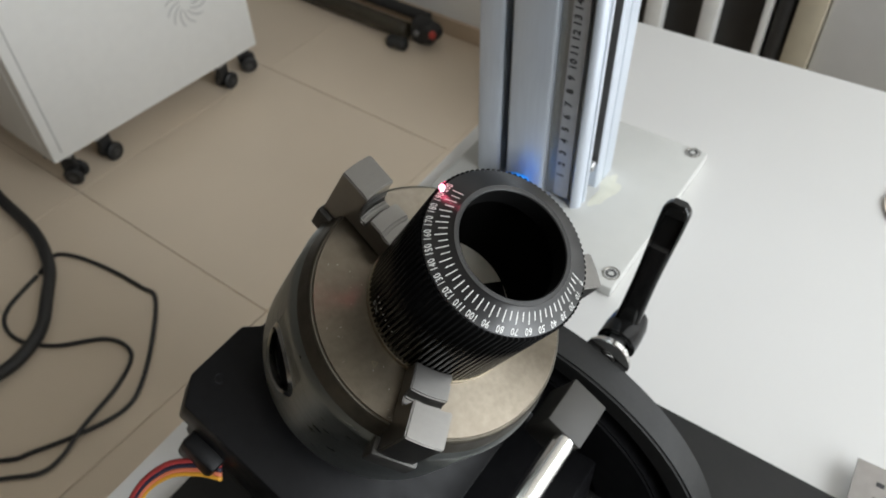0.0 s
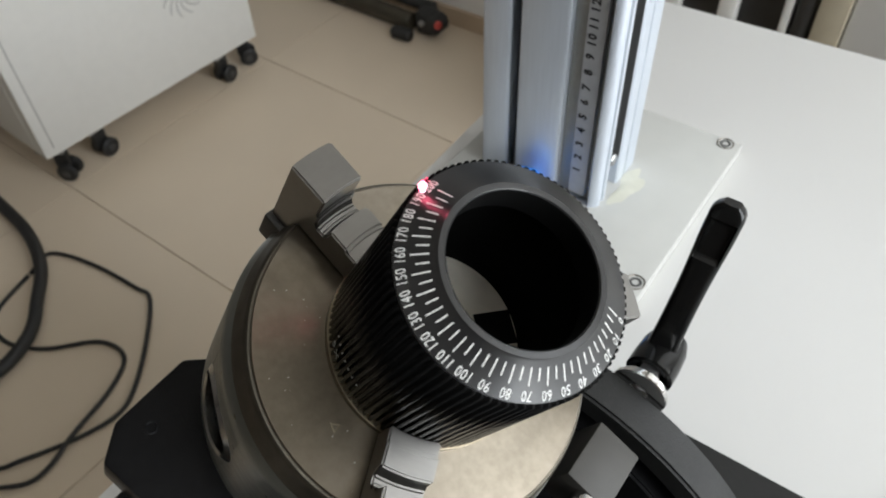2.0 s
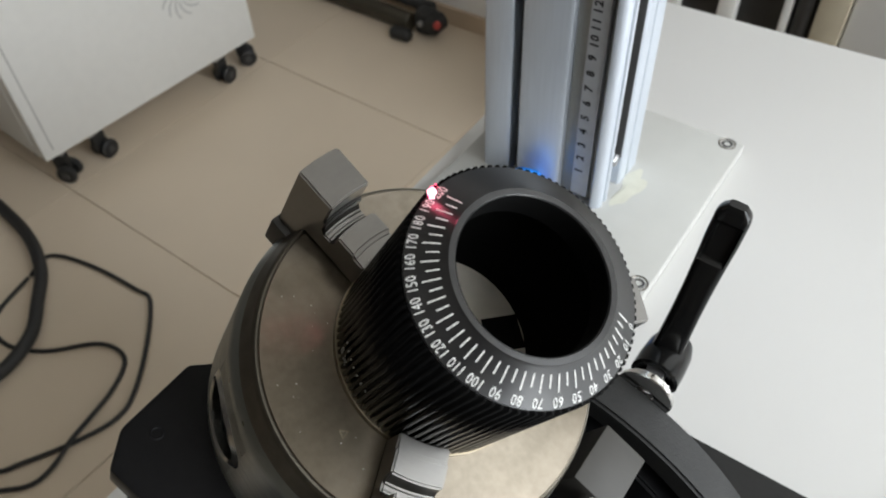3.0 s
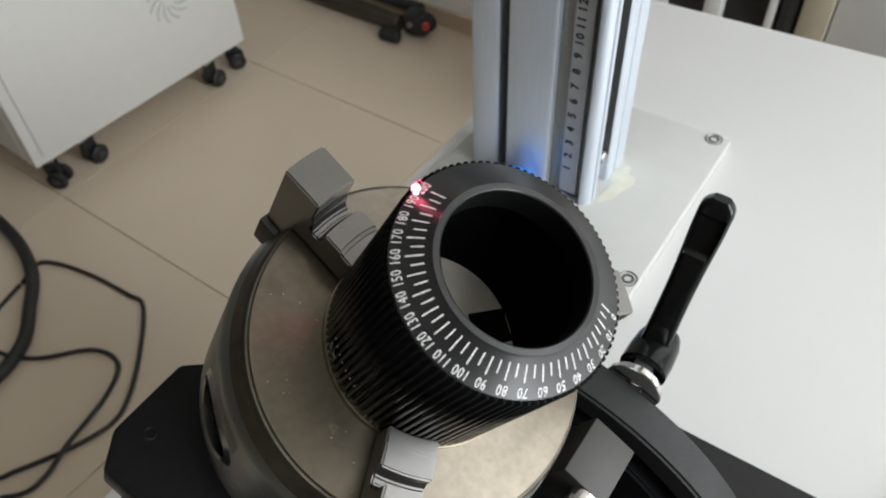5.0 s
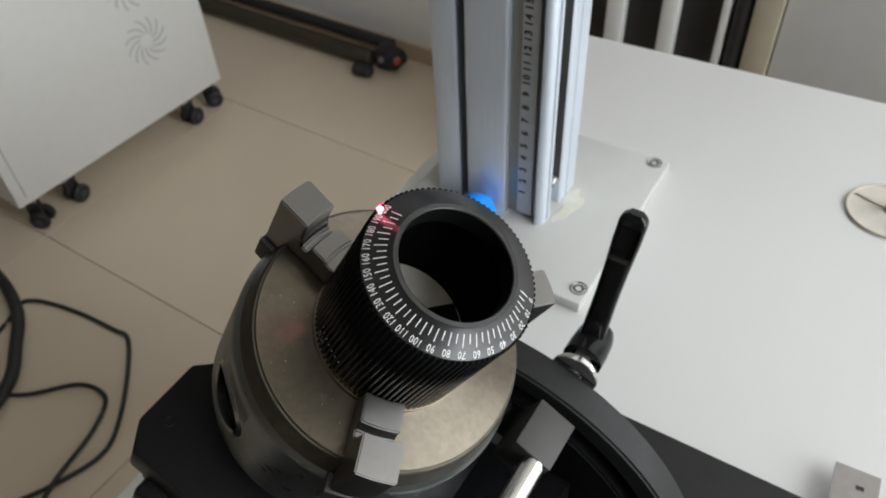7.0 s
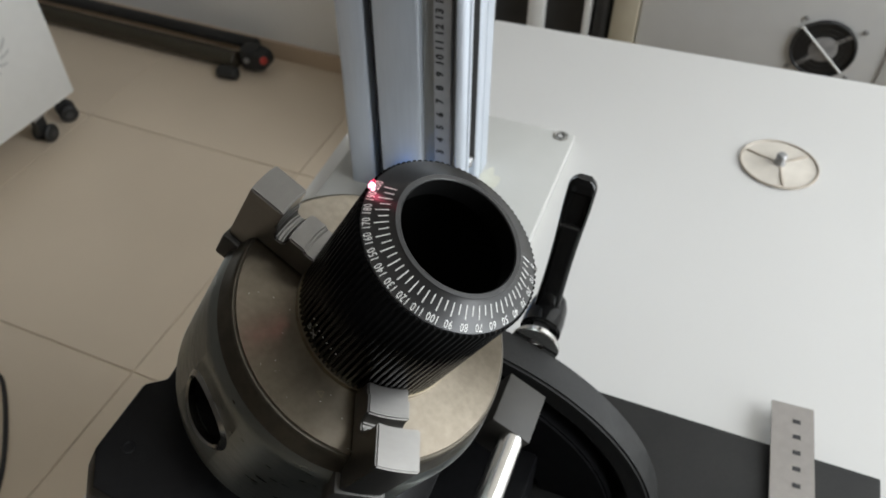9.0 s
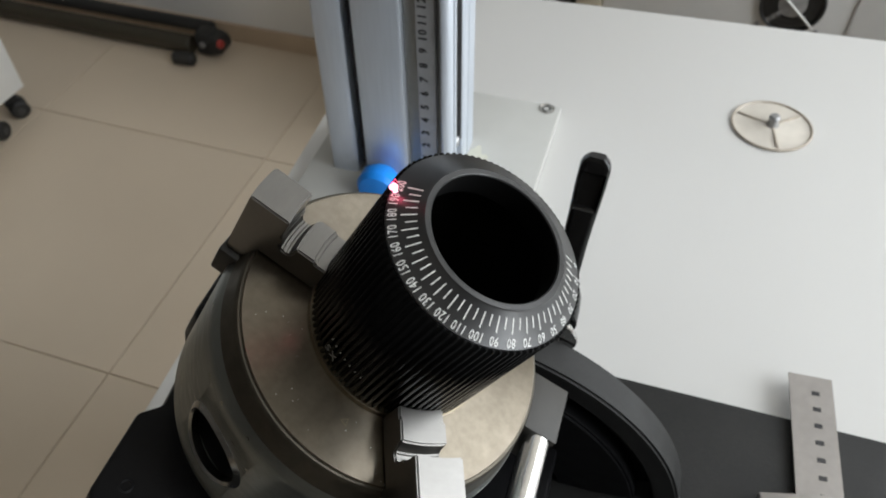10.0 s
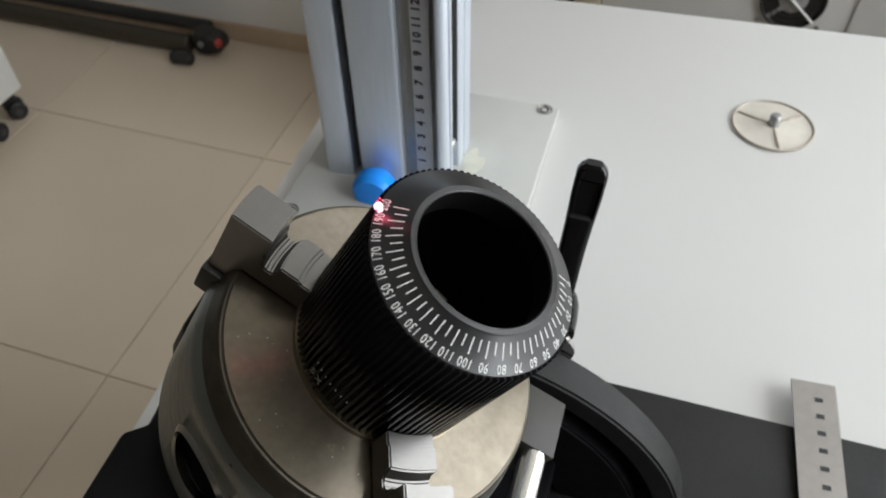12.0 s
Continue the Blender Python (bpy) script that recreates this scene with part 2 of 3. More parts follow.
X0, X1, Y0, Y1, ZC = -3.4, 1.70, -4.0, 1.19, 2.0
floor = structure("floor", boxed(X0, X1, Y0, Y1, H - 0.06, H - 0.004), M_JOINT, "cream polished tile floor with thin joints", "floor")
structure("ceiling", boxed(X0 - .15, X1 + .15, Y0 - .15, Y1 + .15, ZC, ZC + .12), M_CEIL, "unseen ceiling, toned down to cut reflected light", "ceiling")
structure("wall_west", boxed(X0 - .15, X0, Y0, Y1, H - .06, ZC), M_DIM, "unseen wall, darkened to hold back bounced light", "wall")


def wall_with_window(name, axis, at, lo, hi, wlo, whi, zlo, zhi):
    bm = bmesh.new()
    for a, b, c, d in ((lo, hi, H - .06, zlo), (lo, hi, zhi, ZC), (lo, wlo, zlo, zhi), (whi, hi, zlo, zhi)):
        if axis == "x":
            box(bm, at, at + .15, a, b, c, d)
        else:
            box(bm, a, b, at - .15, at, c, d)
    structure(name, bm, M_WALL, "white painted wall with a window opening", "wall")


def window(name, m, w, h):
    win = thing(name, "white framed window letting in daylight", "window", ROOM @ m, kind="structure")
    bm = bmesh.new()
    for a, b, c, d in ((-w / 2, w / 2, -h / 2, -h / 2 + .05), (-w / 2, w / 2, h / 2 - .05, h / 2), (-w / 2, -w / 2 + .05, -h / 2 + .05, h / 2 - .05), (w / 2 - .05, w / 2, -h / 2 + .05, h / 2 - .05), (-.025, .025, -h / 2 + .05, h / 2 - .05)):
        box(bm, a, b, -.03, .03, c, d)
    part("window_frame", bm, M_CAB, win)
    for s in (-1, 1):
        p = part("pane", boxed(min(s * .026, s * (w / 2 - .051)), max(s * .026, s * (w / 2 - .051)), -.003, .003, -h / 2 + .051, h / 2 - .051), M_GLASS, win)
        p.visible_shadow = False
    part("window_sill", boxed(-w / 2 - .04, w / 2 + .04, -.12, .07, -h / 2 - .03, -h / 2, .004), M_CAB, win)


wall_with_window("wall_east", "x", X1, Y0, Y1, -0.96, 0.94, 0.10, 1.86)
structure("wall_north", boxed(X0 - .15, X1 + .15, Y1, Y1 + .15, H - .06, ZC), M_WALL, "white painted wall above a beige tile skirting", "wall")
structure("wall_south", boxed(X0, X1, Y0 - .15, Y0, H - .06, ZC), M_DIM, "unseen wall, darkened to hold back bounced light", "wall")
window("window_1", pose(X1 + .08, -0.01, 0.98, 0, 0, 90), 1.90, 1.76)

skirting = structure("baseboard", boxed(X0, X1, Y1 - .012, Y1 - .002, H, H + .05), M_SKIRT, "beige tile skirting along the wall", "baseboard")


# ---- table ----
TABLE = pose(-0.0975, 0.0, 0, 0, 0, 2.7)
table = thing("table", "large white laminate worktable with square edges", "table", TABLE)
part("tabletop", prism([(-.0175, -.62), (1.55, -.62), (1.55, .2697), (0, .2697)], -0.03, 0, .0015), M_TABLE, table, "glossy white laminate top")
for x in (0.06, 1.49):
    for y in (-0.56, 0.22):
        part("leg", boxed(x - .025, x + .025, y - .025, y + .025, H, -.03, .003), M_GREYMETAL, table)


# ---- column on its foot plate ----
plate = thing("foot_plate", "white painted steel foot plate bolted to the table", "plate", pose(0, 0, 0))
part("plate", boxed(-0.088, 0.0671, -0.0478, 0.1140, 0, 0.0085, .0010), M_PLATE, plate)


def socket_screw(m, r=0.0047):
    s = thing("socket_screw", "dark socket head screw sunk in the white foot plate", "screw", m, "foot plate screws")
    part("counterbore", lathe([(r * .80, -.0012), (r * 1.22, -.0012), (r * 1.22, .0002), (r * 1.12, .0004), (r * .92, -.0009)], 36, True), M_SCREW, s, "worn steel rim of the screw hole")
    part("head", lathe([(r * .46, -.0011), (r * .46, .0000), (r * .70, .0004), (r * .78, -.0001), (r * .79, -.0011)], 32), M_DARKSTEEL, s)
    part("socket", lathe([(0, -.0012), (r * .46, -.0012), (r * .46, -.0001)], 6), M_BORE, s)


for x, y in ((0.0570, 0.1085), (0.0610, -0.0358), (-0.078, 0.1075), (-0.0800, -0.0380)):
    socket_screw(pose(x, y, 0.0087))

column = thing("aluminium_column", "upright anodised aluminium profile column with slots and a centimetre rule", "column", pose(0, 0, 0.0085))
CX0, CX1, CY0, CY1 = -0.0706, 0.0142, 0.0035, 0.0590
prof = [(CX0 + .002, CY0), (-.0542, CY0), (-.0518, CY0 + .0016), (-.0518, CY0 + .012), (-.0450, CY0 + .012), (-.0450, CY0 + .0006), (-.0444, CY0),
        (-.0178, CY0), (-.0156, CY0 + .0014), (-.0156, CY0 + .0075), (.0080, CY0 + .0075), (.0080, CY0 + .0008), (.0088, CY0), (.0098, CY0), (.0132, CY0 + .0022), (CX1, CY0 + .0042),
        (CX1, .0095), (CX1 - .0012, .0102), (CX1 - .0012, .0130), (CX1, .0136), (CX1, .0166), (CX1 - .0012, .0178), (CX1 - .013, .0178), (CX1 - .013, .0325), (CX1 - .0012, .0325), (CX1, .0337),
        (CX1, .0415), (CX1 - .0010, .0421), (CX1 - .0010, .0440), (CX1, .0446), (CX1, CY1 - .002), (CX1 - .002, CY1), (CX0 + .002, CY1), (CX0, CY1 - .002), (CX0, CY0 + .002)]
part("profile", prism(prof, 0, 0.78), M_ALU, column, "extruded aluminium profile with slots")
# added dark strips: the shade of the deep slots is put into their colour
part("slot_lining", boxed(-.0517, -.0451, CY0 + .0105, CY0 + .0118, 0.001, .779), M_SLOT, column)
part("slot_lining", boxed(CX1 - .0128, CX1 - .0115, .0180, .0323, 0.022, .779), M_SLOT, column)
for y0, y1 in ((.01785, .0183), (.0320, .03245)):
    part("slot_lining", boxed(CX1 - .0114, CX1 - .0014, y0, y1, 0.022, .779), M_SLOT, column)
# darker channel floor behind the rule, its shade put into the colour
part("slot_lining", boxed(-.0154, .0078, CY0 + .0062, CY0 + .0073, 0.001, .779), M_CHANNEL, column)
rule = part("rule", boxed(-.0068, .0042, CY0 + .0030, CY0 + .0060, 0.004, .779), M_TAPE, column, "pale steel rule with black numbers")
for k in range(1, 26):
    write(str(k), .0068, .0042, M_INK, rule, pose(-.0028, CY0 + .0028, 0.0135 + k * 0.01, 90, 0, 0) @ pose(0, 0, 0, 0, 0, 90), 1.0, .00028)

gl = bmesh.new()
ring_v = []
for i in range(28):
    q = 2 * math.pi * i / 28
    k = 1 + .22 * math.sin(3 * q + 1) + .15 * math.sin(5 * q)
    ring_v.append(gl.verts.new((.0215 + .0065 * k * math.cos(q), .034 + .019 * k * math.sin(q), .0087)))
top_v = gl.verts.new((.0205, .034, .0093))
for i in range(28):
    gl.faces.new((ring_v[i], ring_v[(i + 1) % 28], top_v))
tagged(part("glue_smear", gl, material("yellowed_glue", (0.50, 0.495, 0.42), 0.5, 0, 120, 0.06)), "thin yellowed glue smear beside the column foot", "smear")

knob = thing("blue_knob", "round blue plastic knob at the foot of the column", "knob", pose(-0.0305, CY0 - .0003, 0.0150, 90, 0, 0))
part("knob_body", lathe([(0, 0), (.006, 0), (.006, .006), (.0125, .007), (.0145, .010), (.0145, .018), (.0120, .0215), (.006, .0225), (0, .0225)], 48), M_BLUE, knob)

slotbolt = thing("slot_bolt", "bright steel bolt in the side slot of the column", "bolt", pose(CX1 - .0065, .0285, .0300, 0, 90, 0))
part("head", lathe([(0, 0), (.0045, 0), (.0045, .0035), (.0035, .0045), (0, .0045)], 6), M_GREYMETAL, slotbolt)


# ---- rotary device ----
basepl = thing("base_plate", "black powder-coated base plate lying on the white table", "plate", pose(0, 0, 0))
part("plate", boxed(-0.062, 0.287, -0.56, -0.1078, 0, 0.006, .001), M_BASE, basepl)

AX = Vector((0.4947, -0.0047, 0.8691)).normalized()
UP = (Vector((0, 0, 1)) - AX.z * AX).normalized()
SIDE = AX.cross(UP)
CH = Matrix((UP, SIDE, AX)).transposed().to_4x4()
CH.translation = (0.0721, -0.2372, 0.1905)
TURN = -5.5          # where the first jaw stands

bracket = thing("tilt_bracket", "black arched tilting bracket with a curved slot", "bracket", pose(0, 0, 0))


def arch(cx, cz, r0, r1, a0, a1, y0, y1, n=40):
    bm = bmesh.new()
    prev = None
    for i in range(n + 1):
        a = radians(a0 + (a1 - a0) * i / n)
        c, s = math.cos(a), math.sin(a)
        cur = [bm.verts.new((cx + r * c, y, cz + r * s)) for r, y in ((r0, y0), (r1, y0), (r1, y1), (r0, y1))]
        if prev:
            for k in range(4):
                bm.faces.new((prev[k], prev[(k + 1) % 4], cur[(k + 1) % 4], cur[k]))
        else:
            bm.faces.new(cur)
        prev = cur
    bm.faces.new(prev[::-1])
    bmesh.ops.recalc_face_normals(bm, faces=bm.faces)
    es = [e for e in bm.edges if len(e.link_faces) == 2 and e.calc_face_angle(0) > 1.0]
    bmesh.ops.bevel(bm, geom=es, offset=.0012, segments=2, affect="EDGES")
    return bm


AC = (.0648, -.011)
part("side_plate", arch(*AC, .040, .1052, 10.2, 112, -.1655, -.160), M_BLACK, bracket, "satin black arched side plate")
part("rim", arch(*AC, .1054, .1172, 8.4, 112, -.1752, -.1590, 60), M_BASE, bracket, "wide raised arched rim")
part("slot_ring", arch(*AC, .060, .0969, 12, 112, -.1770, -.1656), M_BLACK, bracket)
part("web", boxed(.010, .120, -.300, -.1775, .0062, .040, .002), M_BLACK, bracket)

head = thing("rotary_drive", "black rotary drive unit with a thick flange behind the chuck", "drive unit", CH)
fl = [(.044, .018), (.0495, .0242), (.0490, .052), (.042, .0625), (-.060, .0625), (-.066, .056), (-.066, -.056), (-.060, -.0625), (.042, -.0625), (.0525, -.050), (.0525, -.018), (.046, -.008)]
part("flange", prism(fl, -.103, -.083, .0012), M_BLACK, head, "bevelled black flange plate")
part("housing", boxed(-.055, .040, -.056, .056, -.150, -.1032, .003), M_BLACK, head)
part("spigot", lathe([(0, -.0828), (.040, -.0828), (.040, -.0602), (0, -.0602)], 64), M_DARKSTEEL, head)
part("stop_block", boxed(-.087, -.0685, -.054, -.0300, -.080, -.0575, .0006), M_GREY, head, "plain grey square stop block")
scr = part("flange_screw", lathe([(.0013, -.0035), (.0022, -.0035), (.0023, 0.0003), (.0018, .0005), (.0013, .0002)], 24, True), M_CUP, head, "small dark screw", pose(.0404, .0459, -.083))
part("socket", lathe([(0, -.003), (.0013, -.003), (.0013, 0)], 12), M_BORE, scr)
part("crossbar", rod((-.081, -.0304, -.063), (-.081, .16, -.063), .0055, 40, .0006), M_CHROME, head, "polished round steel bar")
part("connector", boxed(.016, .034, .0535, .069, -.125, -.1034, .002), M_BLACK, head)

chuck = thing("three_jaw_chuck", "worn steel three-jaw chuck clamping a black ring", "chuck", CH @ pose(0, 0, 0, 0, 0, TURN))
R1 = .0489
chuck_body = part("body", lathe([(.012, -.060), (R1 - .004, -.060), (R1 - .0035, -.0595), (R1, -.0565), (R1, -.012), (R1 - .0005, -.0102), (R1 - .0012, -.0088), (.0468, -.0070), (.012, -.0070), (.0115, -.0076), (.0115, -.0595)], 128, True), M_STEEL, chuck, "turned steel chuck body")


def drill(ob, cutters):
    """Cut the given solids out of one mesh."""
    for c in cutters:
        md = ob.modifiers.new("cut", "BOOLEAN")
        md.operation, md.solver, md.object = "DIFFERENCE", "EXACT", c
    bpy.context.view_layer.update()
    cut = bpy.data.meshes.new_from_object(ob.evaluated_get(bpy.context.evaluated_depsgraph_get()))
    ob.modifiers.clear()
    ob.data = cut
    for c in cutters:
        bpy.data.objects.remove(c)


SOCKETS = [pose(0, 0, 0, 0, 0, 120 * k + 62) @ pose(0, 0, -.0345) for k in range(3)]
drill(chuck_body, [part("cutter", rod((.036, 0, 0), (.060, 0, 0), .0117, 56), M_CUP, chuck, "", m) for m in SOCKETS])


def saddle_ring(r0, r1, lift, deep):
    """Ring lying on the round side of the chuck."""
    bm = bmesh.new()
    n = 64
    rings = []
    for r, h in ((r0, -deep), (r0, lift * .4), (r0 + (r1 - r0) * .4, lift), (r1, .0), (r1, -.0012)):
        rings.append([bm.verts.new((math.sqrt(R1 * R1 - (r * math.cos(q)) ** 2) + h, r * math.cos(q), r * math.sin(q))) for q in (2 * math.pi * i / n for i in range(n))])
    for a, b in zip(rings, rings[1:]):
        for i in range(n):
            bm.faces.new((a[i], a[(i + 1) % n], b[(i + 1) % n], b[i]))
    bmesh.ops.recalc_face_normals(bm, faces=bm.faces)
    return bm


# dark brown steel paints in the shaded band between face and side
part("shoulder", lathe([(.0120, -.0068), (.0472, -.0068), (.0468, -.0055), (.0461, -.0038), (.0455, -.0016), (.0451, -.0005), (.0446, .0000), (.0120, .0000)], 128, True), M_SHOULDER, chuck, "rounded shoulder, its dark reflection put into the colour")
part("front_face", lathe([(.0117, 0.0002), (.0437, 0.0002), (.0440, 0.0004), (.0437, 0.0008), (.0120, 0.0008)], 128, True), M_FACE, chuck, "bare steel front face with light stains")
chips = bmesh.new()
rnc = random.Random(11)
for k in range(18):
    q, r, d = radians(rnc.uniform(25, 112)), rnc.uniform(.028, .0432), rnc.uniform(.00006, .00017)
    box(chips, -d, d, -d * .6, d * .6, 0, .00010, pose(r * math.cos(q), r * math.sin(q), .00082, 0, 0, rnc.uniform(0, 180)))
part("specks", chips, M_MARK, chuck, "tiny pale metal specks")
jaw_poly = [(.0264, .001), (.0264, .0108), (.0297, .0108), (.0300, .0118), (.0356, .0118), (.0362, .0084), (.0370, .0074), (.0388, .0074), (.0398, .0086), (.0398, .0116), (.0405, .0122),
            (.0405, .0190), (.0520, .0190), (.0520, -.0060), (.0438, -.0060), (.0438, .001)]


def jaw_mesh():
    """Stepped jaw; every step follows a circle round the chuck's axis."""
    bm = bmesh.new()
    rows = []
    n = 10
    for i in range(n + 1):
        y = -.0062 + .0124 * i / n
        rows.append([bm.verts.new((math.sqrt(r * r - y * y), y, z)) for r, z in jaw_poly])
    m = len(jaw_poly)
    for i in range(n):
        for k in range(m):
            bm.faces.new((rows[i][k], rows[i][(k + 1) % m], rows[i + 1][(k + 1) % m], rows[i + 1][k]))
    bm.faces.new(rows[0][::-1])
    bm.faces.new(rows[n])
    bmesh.ops.recalc_face_normals(bm, faces=bm.faces)
    es = [e for e in bm.edges if e.calc_face_angle(0) > .5]
    bmesh.ops.bevel(bm, geom=es, offset=.00045, segments=2, affect="EDGES", clamp_overlap=True)
    return bm


for k in range(3):
    j = part("jaw", jaw_mesh(), M_JAW, chuck, "stepped ground steel jaw", pose(0, 0, 0, 0, 0, 120 * k))
    part("slide", boxed(.0440, .0525, -.0078, .0078, -.0170, -.0064, .0008), M_SLIDE, j, "blackened jaw slide")
    s = part("key_socket", saddle_ring(.0106, .0130, .0009, .0020), M_SOCKET, chuck, "round key socket with a bright rim", SOCKETS[k])
    # near-black liner: the shade inside the socket is put into its colour
    part("socket_cup", lathe([(.0050, .0378), (.0095, .0382), (.0110, .0400), (.0114, .0462), (.0116, .0462), (.0116, .0370), (.0050, .0370)], 48, True), M_CUP, s, "socket cup with the recess shade in its colour", pose(0, 0, 0, 0, 90, 0))
    part("socket_hole", lathe([(0, .0365), (.0050, .0365), (.0050, .0379)], 4), M_BORE, s, "", pose(0, 0, 0, 0, 90, 0))
    part("jaw_screw", lathe([(0, .0012), (.0018, .0012), (.0024, .0004), (.0024, -.003), (0, -.003)], 20), M_CHROME, chuck, "small bright screw", pose(0, 0, 0, 0, 0, 120 * k + 2) @ pose(R1 - .0002, 0, -.0205, 0, 90, 0))

ring = thing("scale_ring", "black knurled ring with a white degree scale on its sloping front", "ring", CH)
NT = 92


def knurl(r0, r1, z0, z1):
    bm = bmesh.new()
    lo, hi = [], []
    for i in range(NT):
        for f, r in ((0.0, r0), (0.30, r0), (0.42, r1), (0.88, r1)):
            a = 2 * math.pi * (i + f) / NT
            lo.append(bm.verts.new((r * math.cos(a), r * math.sin(a), z0)))
            hi.append(bm.verts.new((r * math.cos(a), r * math.sin(a), z1)))
    n = len(lo)
    for i in range(n):
        bm.faces.new((lo[i], lo[(i + 1) % n], hi[(i + 1) % n], hi[i]))
    ci = [bm.verts.new((.0236 * math.cos(2 * math.pi * i / n), .0236 * math.sin(2 * math.pi * i / n), z1)) for i in range(n)]
    cl = [bm.verts.new((.0236 * math.cos(2 * math.pi * i / n), .0236 * math.sin(2 * math.pi * i / n), z0)) for i in range(n)]
    for i in range(n):
        bm.faces.new((hi[i], hi[(i + 1) % n], ci[(i + 1) % n], ci[i]))
        bm.faces.new((lo[(i + 1) % n], lo[i], cl[i], cl[(i + 1) % n]))
    return bm


part("knurled_sleeve", knurl(.0253, .0263, .0035, .0477), M_BARREL, ring, "satin black sleeve with lengthwise ribs")
part("bevel", lathe([(.0234, .0472), (.0253, .0474), (.0255, .04825), (.0186, .0525), (.0182, .0530), (.0169, .0530), (.0167, .0528), (.0167, .0455), (.0234, .0455)], 184, True), M_CONE, ring, "black bevelled front")
part("bore", lathe([(.0229, .0454), (.0229, .0034), (.0234, .0034), (.0234, .0454)], 96, True), M_BORE, ring)
part("bore_lip", lathe([(.01665, .0526), (.01650, .0526), (.01650, .0460), (.0167, .0453), (.0232, .0453), (.0232, .0454), (.01665, .0454)], 128, True), M_BORE, ring, "thin black bore lip")
# pale non-metal colour stands in for daylight reflected at the bore's bottom
part("seat_washer", lathe([(.0115, .0010), (.0228, .0010), (.0228, .0045), (.0115, .0045)], 64, True), M_WASHER, ring, "inner washer, reflected light put into its pale colour")
for k in range(3):
    part("washer_slot", boxed(.0120, .0224, -.0045, .0045, .0044, .0047, 0, pose(0, 0, 0, 0, 0, TURN + 120 * k)), M_CUP, ring, "dark slot in the washer")
part("brass_seat", lathe([(.0238, .0010), (.0266, .0010), (.0266, .0030), (.0238, .0032)], 96, True), M_BRASS, ring, "thin brass seating ring")

scale = part("scale", None, M_MARK, ring, "white engraved scale")


def on_bevel(angle, r, lift=.00006):
    z = .0478 + (.0263 - r) / (.0263 - .0186) * .0047
    x_ax = Vector((0, -1, 0))
    y_ax = Vector((.0077, 0, -.0047)).normalized()
    m = Matrix((x_ax, y_ax, x_ax.cross(y_ax))).transposed().to_4x4()
    m.translation = Vector((r, 0, z)) + lift * m.col[2].to_3d()
    return pose(0, 0, 0, 0, 0, angle) @ m


def tick(length):
    me = bpy.data.meshes.new("tick")
    bm = boxed(-.00013, .00013, -length / 2, length / 2, -.00005, .00003)
    bm.to_mesh(me)
    bm.free()
    me.materials.append(M_MARK)
    return me


LONG, SHORT = tick(.0036), tick(.0026)
for k in range(0, 41):
    a = 203.2 - 1.024 * 5 * k
    if k % 2 == 0:
        shared("tick", LONG, scale, on_bevel(a, .0211))
        write(str(5 * k), .0030, .00118, M_MARK, scale, on_bevel(a, .0242), .74)
    else:
        shared("tick", SHORT, scale, on_bevel(a, .0207))

M_DOT = material("faint_mark", (0.30, 0.30, 0.28), 0.6)
write("5X", .0034, .0024, M_DOT, ring, pose(0, 0, 0, 0, 0, 54) @ pose(.02660, 0, .0085, 90, 0, 90))
for k in range(7):
    part("dot", boxed(-.00016, .00016, -.00016, .00016, -.0001, .0001), M_DOT, ring, "", pose(0, 0, 0, 0, 0, 50 + 4.2 * k) @ pose(.0264, 0, .0122, 0, 90, 0))
tmk = lathe([(.0009, 0), (.0014, 0), (.0014, .00008), (.0009, .00008)], 3, True)
part("stamped_mark", tmk, M_BRASS, chuck, "tiny pale triangle outline", pose(0, 0, 0, 0, 0, 84 - TURN) @ pose(.0322, 0, .00082, 0, 0, 40))
laser_glow = thing("laser_spot", "bright pink-white laser spot on the rim of the ring", "light spot", CH @ pose(.0254, .0003, .0485))
M_CORE = glow("laser_core", (1.0, 0.48, 0.62), 3.0)
M_HALO = glow("laser_halo_grain", (1.0, 0.10, 0.22), 1.6)
rnd = random.Random(4)


def grain(r):
    bm = bmesh.new()
    bmesh.ops.create_icosphere(bm, subdivisions=2, radius=r)
    for v in bm.verts:
        v.co *= 1 + rnd.uniform(-.3, .3)
    return bm


part("core", grain(.00085), M_CORE, laser_glow)
part("core", grain(.0006), M_CORE, laser_glow, "", pose(-.0006, .0009, .0003))
# tiny glowing grains stand in for the soft red halo of the spot
for k in range(14):
    q, d = rnd.uniform(0, 6.28), .0009 + .0012 * rnd.random() ** 2
    part("laser_glow", grain(rnd.uniform(.00008, .0002)), M_HALO, laser_glow, "red scattered light", pose(d * math.cos(q) * .6, d * math.sin(q), d * math.cos(q) * .3 + .0002))
lp = bpy.data.lights.new("laser_light", "POINT")
lp.energy, lp.color, lp.shadow_soft_size = .0010, (1.0, .12, .22), .001
new("laser_light", lp).matrix_world = CH @ pose(.0275, .0003, .0515)

lever = thing("clamp_lever", "black plastic clamping lever with a steel washer", "lever", pose(0, 0, 0))
LV = pose(.1072, -.1560, .0965, -90, 0, 0)
part("washer", lathe([(.004, -.0029), (.0108, -.0029), (.0112, -.0025), (.0112, -.0012), (.0108, -.0008), (.0098, -.0007), (.0098, .0008), (.0094, .0012), (.004, .0012)], 40, True), M_CHROME, lever, "bright double steel washer", LV)
part("hub", lathe([(.0062, .0064), (.0084, .0056), (.0094, .0064), (.0094, .0130), (.0088, .0210), (.0074, .0255), (.003, .0272), (0, .0272), (0, .0110), (.0062, .0110)], 40), M_LEVER, lever, "round black hub with a hollow skirt", LV)
